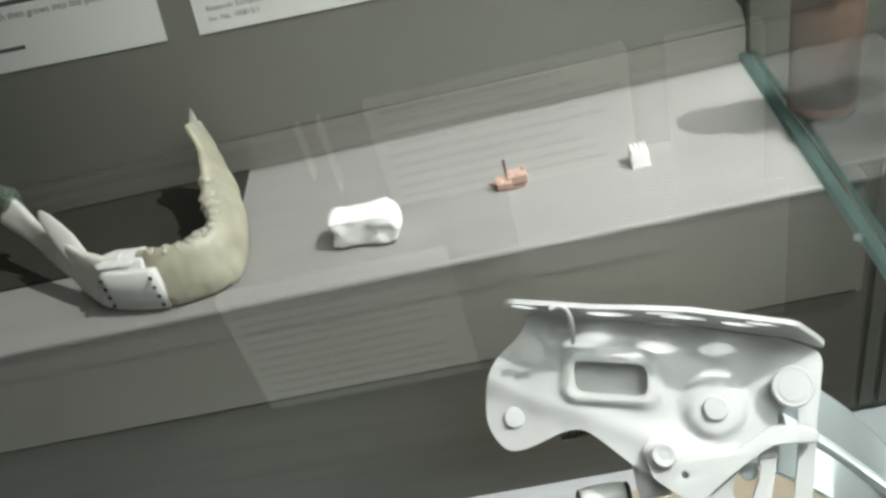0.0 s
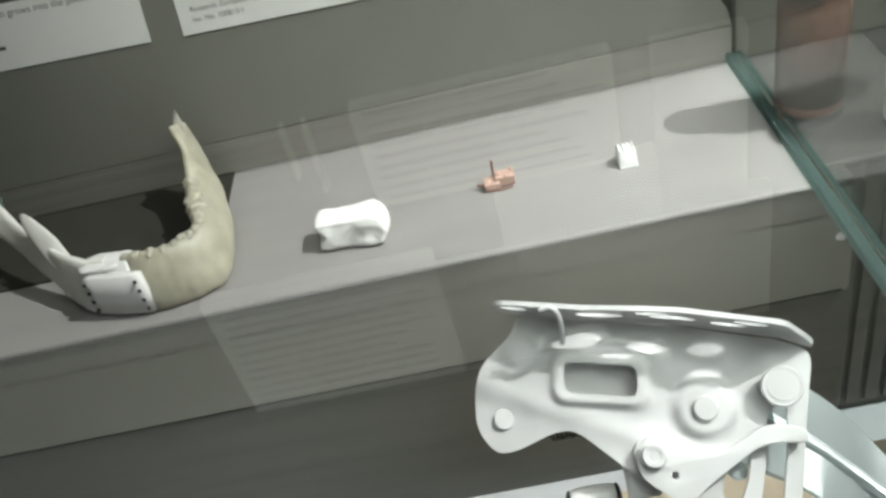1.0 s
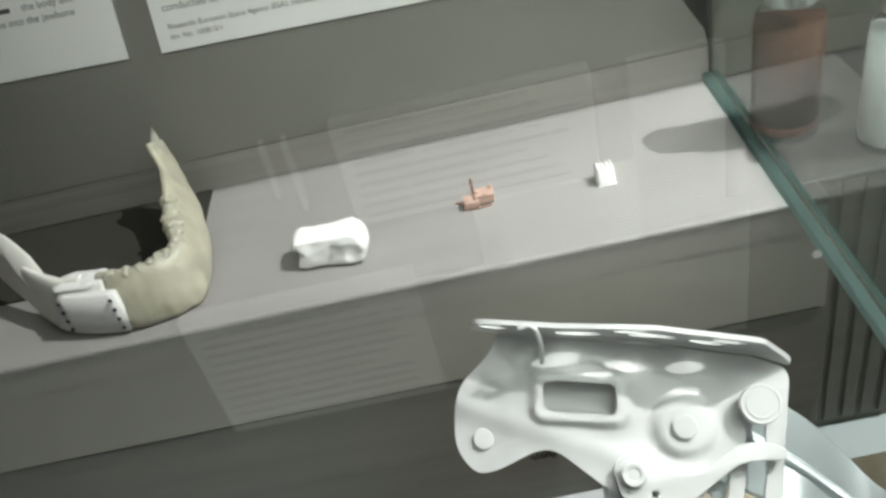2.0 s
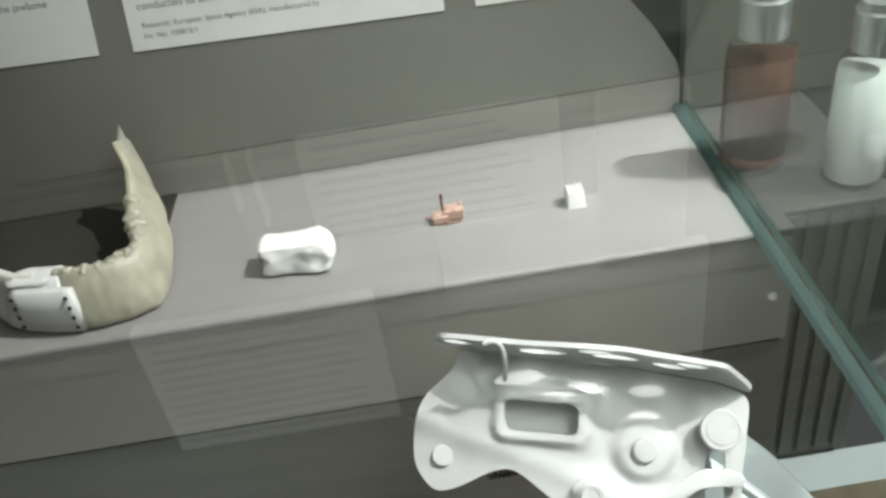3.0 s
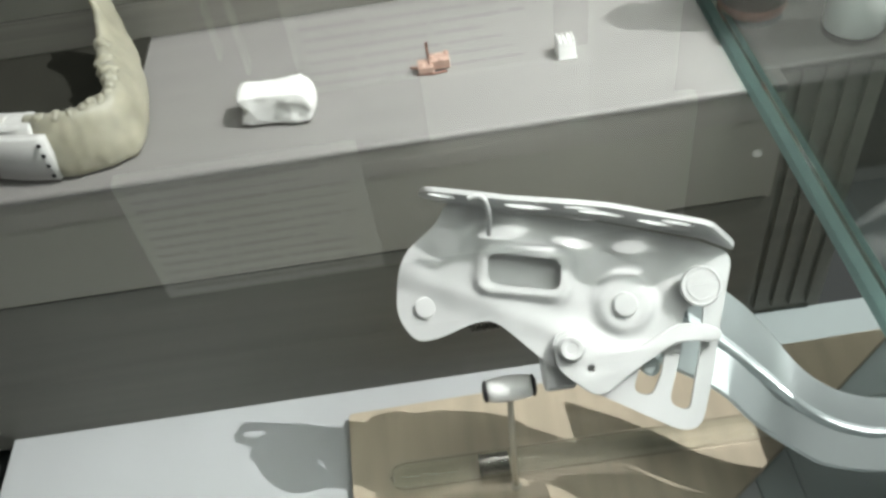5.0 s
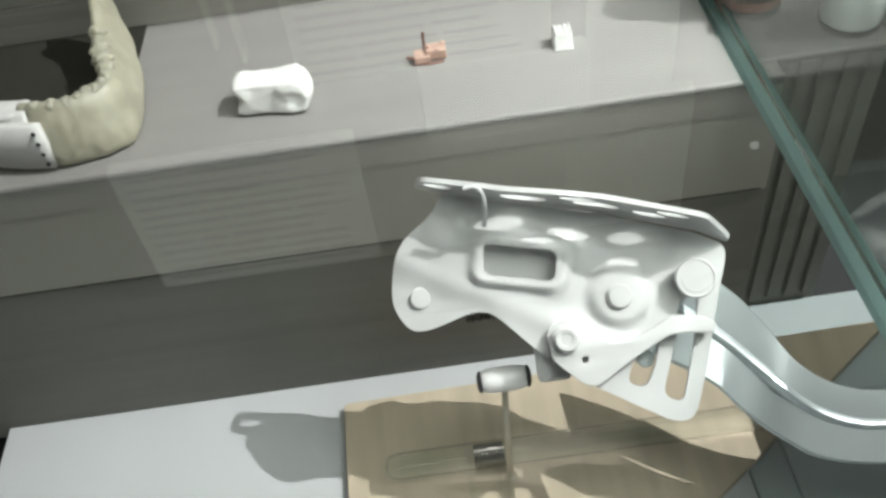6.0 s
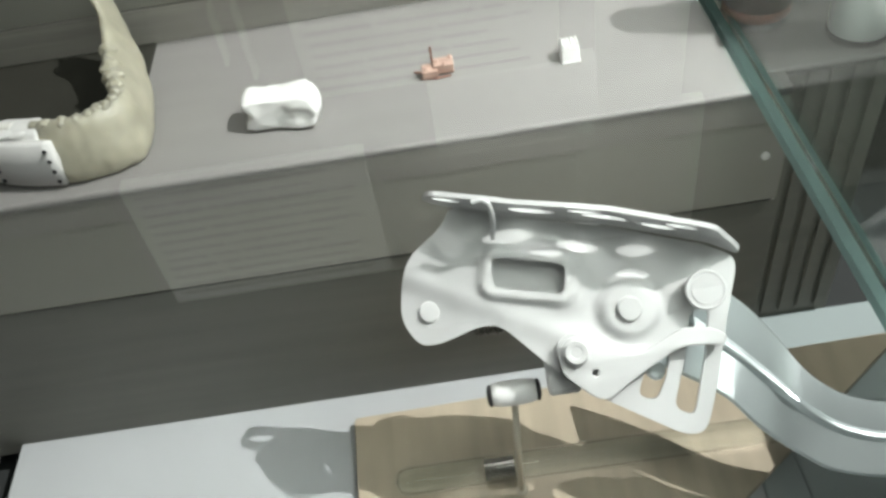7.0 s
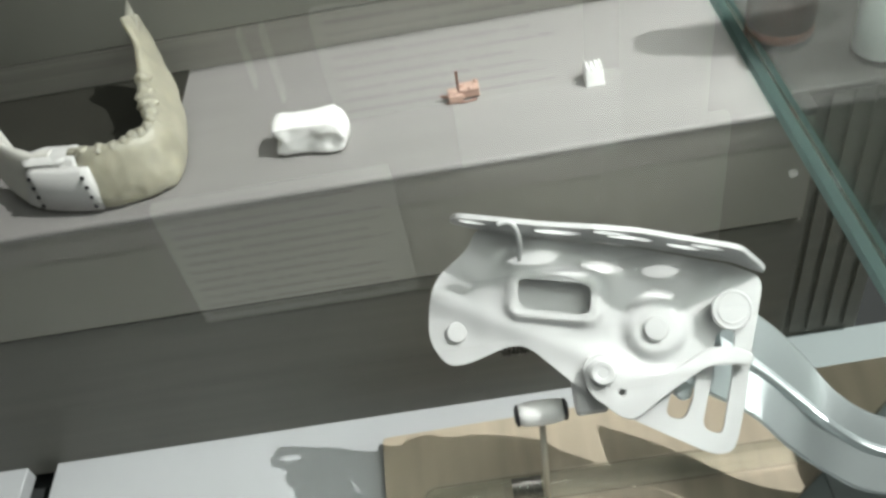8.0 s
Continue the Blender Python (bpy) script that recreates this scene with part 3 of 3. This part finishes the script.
# ---- bottles ----
def bottle(x, y, r, h, fill, liquid_h, wide, label):
    ob = thing("glass_bottle", label, "bottle", (x, y, 0), "bottles beyond the partition")
    part("bottle_glass", lathe([(0, 0.0), (r * 0.9, 0.0), (r, 0.0015), (r, h * 0.80), (r * 0.93, h * 0.88), (r * 0.66, h * 0.95), (r * 0.62, h), (0, h)], 48), BOTTLE_GLASS, ob, smooth=True).visible_shadow = False
    part("contents", lathe([(0, 0.0032), (r * 0.8, 0.0034), (r * wide, 0.0046), (r * wide, liquid_h), (0, liquid_h + 0.0004)], 48), fill, ob, smooth=True)
    cap = lathe([(r * 0.70, h * 0.97), (r * 0.72, h * 0.965), (r * 0.72, h + 0.016), (r * 0.62, h + 0.017), (r * 0.60, h + 0.021), (0, h + 0.023)], 48)
    part("cap", cap, CHROME, ob, "shiny metal cap", smooth=False)
    return ob


red = bottle(0.3245, 0.0608, 0.0168, 0.076, RED_LIQUID, 0.0600, 0.935, "small glass bottle of reddish brown liquid with a metal cap")
bottle(0.3645, 0.0325, 0.0145, 0.074, WHITE_LIQUID, 0.060, 0.86, "small glass bottle of white powder with a metal cap")
part("sediment", lathe([(0, 0.0031), (0.0125, 0.0030), (0.0155, 0.0044), (0.0161, 0.0060), (0.0161, 0.0100), (0, 0.0106)], 40), SEDIMENT, red, "orange red sediment", True)

# ---- wooden board, glass tube and stand on the case floor ----
WOOD_TOP = -0.190
board = thing("wooden_board", "pale plywood board with a slanted end lying on the white floor", "board", (0.2, -0.06, FLOOR_Z))
bm = sheet(rounded([(0.074, -0.0205), (0.0775, -0.150), (0.225, -0.150), (0.412, -0.0145)], 0.003), (), 0.0030, 0.0005)
bm.transform(Matrix.Translation((-0.2, 0.06, 0.0035)))
part("panel", bm, BRASS_WOOD, board)

tube_thing = thing("glass_tube", "clear glass tube lying across the plywood board", "tube", (0.25, -0.075, WOOD_TOP))
tm = Matrix.Translation((-0.145, 0.003, 0.0080)) @ Matrix.Rotation(radians(90), 4, "Y")
wall = part("tube_wall", lathe([(0, -0.0075), (0.003, -0.0070), (0.0056, -0.0052), (0.0075, -0.0022), (0.008, 0.0010), (0.008, 0.42), (0.0070, 0.42), (0.0070, 0.0012), (0.0055, -0.0040), (0, -0.0064)], 40, tm), TUBE_GLASS, tube_thing, smooth=True)
wall.visible_shadow = False
part("stopper", lathe([(0, 0.044), (0.0062, 0.044), (0.0062, 0.061), (0, 0.061)], 32, tm), PLUG, tube_thing, "grey metal plug inside the tube")

stand = thing("display_stand", "thin pale rod with a chrome clamp on the case floor", "stand", (0.168, -0.083, WOOD_TOP))
part("rod", tube([(0, 0, 0.0), (0.0006, 0, 0.05), (0.0016, 0, 0.0935)], 0.0016, 14), ROD, stand, smooth=True)
part("foot", lathe([(0, 0), (0.0032, 0), (0.0030, 0.001), (0.0018, 0.0016), (0, 0.0016)], 28), ROD, stand)
cm = Matrix.Translation((0.0016, 0, 0.098)) @ Matrix.Rotation(radians(90), 4, "Y") @ Matrix.Translation((0, 0, -0.0125))
clamp = part("clamp", lathe([(0, 0.0016), (0.0044, 0.0016), (0.0053, 0.0026), (0.0060, 0.006), (0.0062, 0.012), (0.0060, 0.018), (0.0054, 0.0222), (0.0044, 0.0234), (0, 0.0234)], 36, cm), SATIN, stand, "polished chrome barrel", True)
for a, turn in ((0.0017, -1), (0.0233, 1)):
    part("end_cap", lathe([(0, a), (0.0050, a), (0.0054, a + 0.0006 * turn), (0.0050, a + 0.0014 * turn), (0.0030, a + 0.0022 * turn), (0, a + 0.0024 * turn)], 36, cm), RUBBER, clamp, "dark rounded end cap", True)

# ---- steel hinge ----
PO = Vector((0.2005, -0.0732, -0.0507))
PU, PV, PN = Vector((0.99875, -0.03302, 0.03752)), Vector((0, 0.75071, 0.66063)), Vector((-0.04999, -0.65980, 0.74978))
HM = Matrix.Translation(PO) @ Matrix((PU, PV, PN)).transposed().to_4x4()
hinge = thing("hood_hinge", "white lacquered steel car hood hinge with a galvanised arm", "hinge")
hinge.matrix_world = HM


def mm(points):
    return [(x / 1000, y / 1000) for x, y in points]


OUTLINE = mm([(-48.5, 57), (-53, 48), (-70, 37), (-76, 25), (-79, 8), (-72, -5), (-62, -5.5), (-42, 0.5), (-33, -0.5), (-20, -15), (-10, -26), (5, -38), (42, -61), (51, -60),
              (59, -39), (66, -15), (76, 14.4), (64, 21.3), (21, 36.9), (-19, 47)])
SLOT = mm([(-32.5, 31), (0, 23), (-2.5, 9), (-34, 17)])
SLOT_A = mm([(38, -48), (46.5, -26), (51, -7), (60, -5.5), (56, -24), (46.5, -53)])
SLOT_B = mm([(23, -40.5), (31, -44), (37, -34), (40, -23), (28, -29)])


def near(d, w):
    return math.exp(-(d / w) ** 2)


def relief(x, y):
    """Pressed relief of the hinge plate, in metres."""
    u, v = x * 1000, y * 1000
    h = 0.0
    # raised rim round the window
    a = math.atan2(-8, 32.5)
    cx, cy = u + 17, v - 20
    p, q = cx * math.cos(a) + cy * math.sin(a), -cx * math.sin(a) + cy * math.cos(a)
    d = math.hypot(max(abs(p) - 15, 0), max(abs(q) - 5, 0))
    h += 3.4 * near(max(d - 5.2, 0), 1.9) + 1.2 * near(max(d - 6, 0), 6)
    # dome round the middle rivet
    d = math.hypot(u - 25, v + 1)
    h += 4.0 * (1 / (1 + math.exp((d - 13.0) / 0.9))) - 0.4 * near(d - 15.5, 2.0)
    # lowered lobe with the small rivet
    low = 1 / (1 + math.exp((u + 48 + 0.25 * (v - 10)) / 4.0)) / (1 + math.exp((v - 31) / 4.0))
    h -= (2.6 + 0.17 * max(0, -50 - u)) * low
    # stiffening bead across the lower web, shallow dips near the top edge
    h += 1.5 * near(v + 0.55 * u + 12, 7) * (u < 30)
    h -= 2.0 * near(math.hypot(u + 34, (v - 46) * 0.9), 7) + 2.0 * near(math.hypot(u - 12, v - 33), 7) + 2.0 * near(math.hypot(u - 58, v - 17), 6)
    return h / 1000


bm = sheet(rounded(OUTLINE, 0.007), [rounded(SLOT, 0.005), rounded(SLOT_A, 0.0045), rounded(SLOT_B, 0.004)])
grid_cut(bm, 0.0022, -0.080, 0.078, -0.062, 0.060)
for v in bm.verts:
    v.co.z = relief(v.co.x, v.co.y)
for fc in bm.faces:
    if fc.normal.z < 0:
        fc.normal_flip()
me = bpy.data.meshes.new("plate")
bmesh.ops.recalc_face_normals(bm, faces=bm.faces)
if sum(fc.normal.z for fc in bm.faces) < 0:
    bmesh.ops.reverse_faces(bm, faces=bm.faces[:])
bm.to_mesh(me)
bm.free()
me.materials.append(WHITE_METAL)
for p in me.polygons:
    p.use_smooth = True
hinge_plate = new("plate", me)
hinge_plate.parent = hinge
solid(hinge_plate, 0.0022)
sharpened(hinge_plate, 50)

# flange with slots, folded forward along the top of the plate
FOLD = [(-0.0600, 0.0612), (-0.0185, 0.0485), (0.021, 0.0388), (0.064, 0.0242), (0.0765, 0.0172)]


def on_flange(s, q):
    """s metres along the fold, q metres out from the plate."""
    k, left = 0, s
    while k < len(FOLD) - 2 and left > math.dist(FOLD[k], FOLD[k + 1]):
        left -= math.dist(FOLD[k], FOLD[k + 1])
        k += 1
    t = left / math.dist(FOLD[k], FOLD[k + 1])
    u = FOLD[k][0] + t * (FOLD[k + 1][0] - FOLD[k][0])
    v = FOLD[k][1] + t * (FOLD[k + 1][1] - FOLD[k][1])
    return Vector((u, v + 0.082 * q + 0.0022 * (1 - math.exp(-q / 0.002)), q - 0.001))


fl = 0.146
holes = [circle(0.0125, 0.0125, 0.0065, 0.0042), circle(0.051, 0.0140, 0.0105, 0.0058), circle(0.074, 0.0240, 0.0080, 0.0036),
         circle(0.083, 0.0150, 0.0105, 0.0046), circle(0.107, 0.0128, 0.0080, 0.0044), circle(0.115, 0.0235, 0.0072, 0.0040)]
bm = sheet(rounded([(0.000, 0.002), (0.013, 0.0), (fl, 0.0), (fl - 0.005, 0.010), (0.126, 0.0320), (0.066, 0.0320), (0.030, 0.0265), (0.005, 0.0200)], 0.005), holes)
grid_cut(bm, 0.0025, -0.002, fl + 0.002, -0.002, 0.034)
for v in bm.verts:
    v.co = on_flange(v.co.x, v.co.y)
fl_ob = part("flange", bm, WHITE_METAL, hinge, smooth=True)
solid(fl_ob, 0.0022)
sharpened(fl_ob, 50)


def disc(name, u, v, z, profile, mat, label=""):
    bm = lathe([(r / 1000, h / 1000) for r, h in profile], 44, Matrix.Translation((u / 1000, v / 1000, z / 1000)))
    return sharpened(part(name, bm, mat, hinge, label, True), 40)


disc("rivet", -64.7, 10, -5.0, [(0, -2), (5.0, -2), (5.0, 0.6), (4.4, 1.2), (0, 1.4)], WHITE_METAL)
disc("rivet", 24.9, -1.1, 4, [(0, -3), (5.6, -3), (5.6, 1.6), (4.9, 2.3), (0, 2.5)], WHITE_METAL)
big = disc("bolt", 58.2, 2.4, 6.5, [(0, -8), (5.5, -8), (5.5, -0.6), (8.7, -0.6), (9.0, 1.4), (8.6, 2.3), (7.9, 2.4), (7.6, 2.1), (0, 2.2)], WHITE_METAL, "large flat rivet head with stamped dashes")
for k in range(9):
    a = radians(110 + 25 * k)
    bm = box(-0.0013, 0.0013, -0.00035, 0.00035, 0, 0.0005, 0.0001, 1)
    bm.transform(Matrix.Translation((0.0582 + 0.0058 * math.cos(a), 0.0024 + 0.0058 * math.sin(a), 0.0085)) @ Matrix.Rotation(a + math.pi / 2, 4, "Z"))
    part("stamped_dash", bm, WHITE_METAL, big)
lever_pts = mm([(-9, -14), (-1.5, -10), (12, -19.5), (24.7, -22.1), (35.5, -18), (46, -13), (56, -14), (64, -18), (63, -22.2), (54, -20.8), (44, -19.9), (34.5, -24.5), (21, -31.5), (9.5, -39), (4, -37.5),
                (-9, -25)])
bm = sheet(rounded(lever_pts, 0.005), [circle(0.0054, -0.0268, 0.0021)], 0.0012, 0.0005)
bm.transform(Matrix.Translation((0, 0, 0.0062)))
sharpened(part("lever", bm, WHITE_METAL, hinge, "flat lever lying over the plate", True), 40)
disc("spacer", -1.7, -16.5, 0, [(0, -1), (8.2, -1), (8.2, 5.2), (0, 5.2)], WHITE_METAL)
bolt2 = disc("bolt", -1.7, -16.5, 7.2, [(0, -1), (6.6, -1), (6.6, 1.4), (5.6, 1.8), (0, 1.8)], WHITE_METAL)
bm = lathe([(0.0052, 0), (0.0056, 0.0006), (0.0056, 0.0020), (0.0048, 0.0028), (0.0030, 0.0026), (0.0026, 0.0022), (0, 0.0021)], 24, Matrix.Translation((-0.0017, -0.0165, 0.0088)))
part("bolt_head", bm, WHITE_METAL, bolt2)
# unseen plate added parallel to the first and behind it, to fill out the hinge's shadow
bm = sheet(rounded(mm([(-14, 34), (4, 38), (12, 32), (26, 33.5), (49, 27.5), (61, 21.5), (66, 11), (61, -4), (46, -8), (22, -12), (4, -8), (-12, 6)]), 0.004), (), 0.001, 0.0003)
bm.transform(Matrix.Translation((0, 0, -0.0165)))
part("shadow_plate", bm, WHITE_METAL, hinge)
# plate seen through the window, stud and spring behind the plate
part("back_plate", box(-0.040, 0.006, 0.002, 0.036, -0.0080, -0.0060, 0.0006), WHITE_METAL, hinge, "grey plate behind the window")
part("spring", tube([(-0.046 + 0.00022 * k, -0.003 + 0.0020 * math.cos(k * 0.7), -0.013 + 0.0020 * math.sin(k * 0.7)) for k in range(64)], 0.0006, 6), PLUG, hinge, "thin coiled spring", True)
part("stud", lathe([(0, -0.02), (0.0042, -0.02), (0.0042, -0.006), (0.0030, -0.005), (0, -0.005)], 24, Matrix.Translation((0.0335, -0.0315, 0))), STEEL, hinge, smooth=False)
# wire clip over the flange
clip_line = [(-0.0370, 0.0543, 0.0268), (-0.0325, 0.0547, 0.0278), (-0.0296, 0.0522, 0.0275), (-0.0290, 0.0455, 0.0190), (-0.0305, 0.0390, 0.0060)]
part("wire_clip", tube([tuple(p) for p in smooth_line(clip_line, 24)], 0.0011, 10), WHITE_METAL, hinge, smooth=True)

# galvanised arm behind the plate
TOP = [(50, 20), (78, -5.7), (91, -22.3), (105.5, -45), (124, -58.5), (150, -63), (200, -58), (270, -40)]
RIDGE = [(46, -6), (70.5, -27.3), (85, -42.8), (103, -62.5), (122, -74.3), (146, -78.5), (200, -76), (275, -58)]
LOW = [(32, -28), (62, -47.5), (79, -67), (95, -81.2), (111, -91.4), (142, -97.5), (200, -98), (280, -82)]
rows = []
n = 46
t_, r_, l_ = (smooth_line(k, n) for k in (TOP, RIDGE, LOW))
for i, (a, b, c) in enumerate(zip(t_, r_, l_)):
    upper = 0.0045 * math.exp(-((i - 17) / 2.5) ** 2)
    lower = 0.0060 * math.exp(-((i - 7.5) / 2.5) ** 2)
    a, b, c = (Vector((*q, 0)) / 1000 for q in (a, b, c))
    row = []
    for s, z in ((0.0, -0.0010), (0.04, 0.0), (0.45, 0.0003), (0.84, 0.0), (0.92, 0.0012), (1.0, 0.0017)):
        row.append(a.lerp(b, s) + Vector((0, 0, z - 0.020 + upper * s)))
    for s, z in ((0.07, 0.0009), (0.14, -0.0006), (0.5, -0.0003), (0.92, 0.0), (0.97, -0.0006), (1.0, -0.0018)):
        row.append(b.lerp(c, s) + Vector((0, 0, z - 0.020 + upper * (1 - s) + lower * s)))
    rows.append(row)
bm = loft(rows, closed=False)
arm = part("arm", bm, STEEL, hinge, "curved galvanised steel arm", True)
solid(arm, 0.002)
sharpened(arm, 16)
# unseen band added behind the arm to widen its shadow on the board
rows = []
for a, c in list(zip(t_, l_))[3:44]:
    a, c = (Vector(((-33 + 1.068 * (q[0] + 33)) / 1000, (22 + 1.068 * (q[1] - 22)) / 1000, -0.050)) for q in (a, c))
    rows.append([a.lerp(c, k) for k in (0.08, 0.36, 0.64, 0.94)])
solid(part("shadow_arm", loft(rows, closed=False), STEEL, hinge, smooth=True), 0.002)
# bracket between the clamp and the plate
bm = box(-0.016, -0.001, -0.036, -0.016, -0.022, -0.0024, 0.002)
part("bracket", bm, WHITE_METAL, hinge)
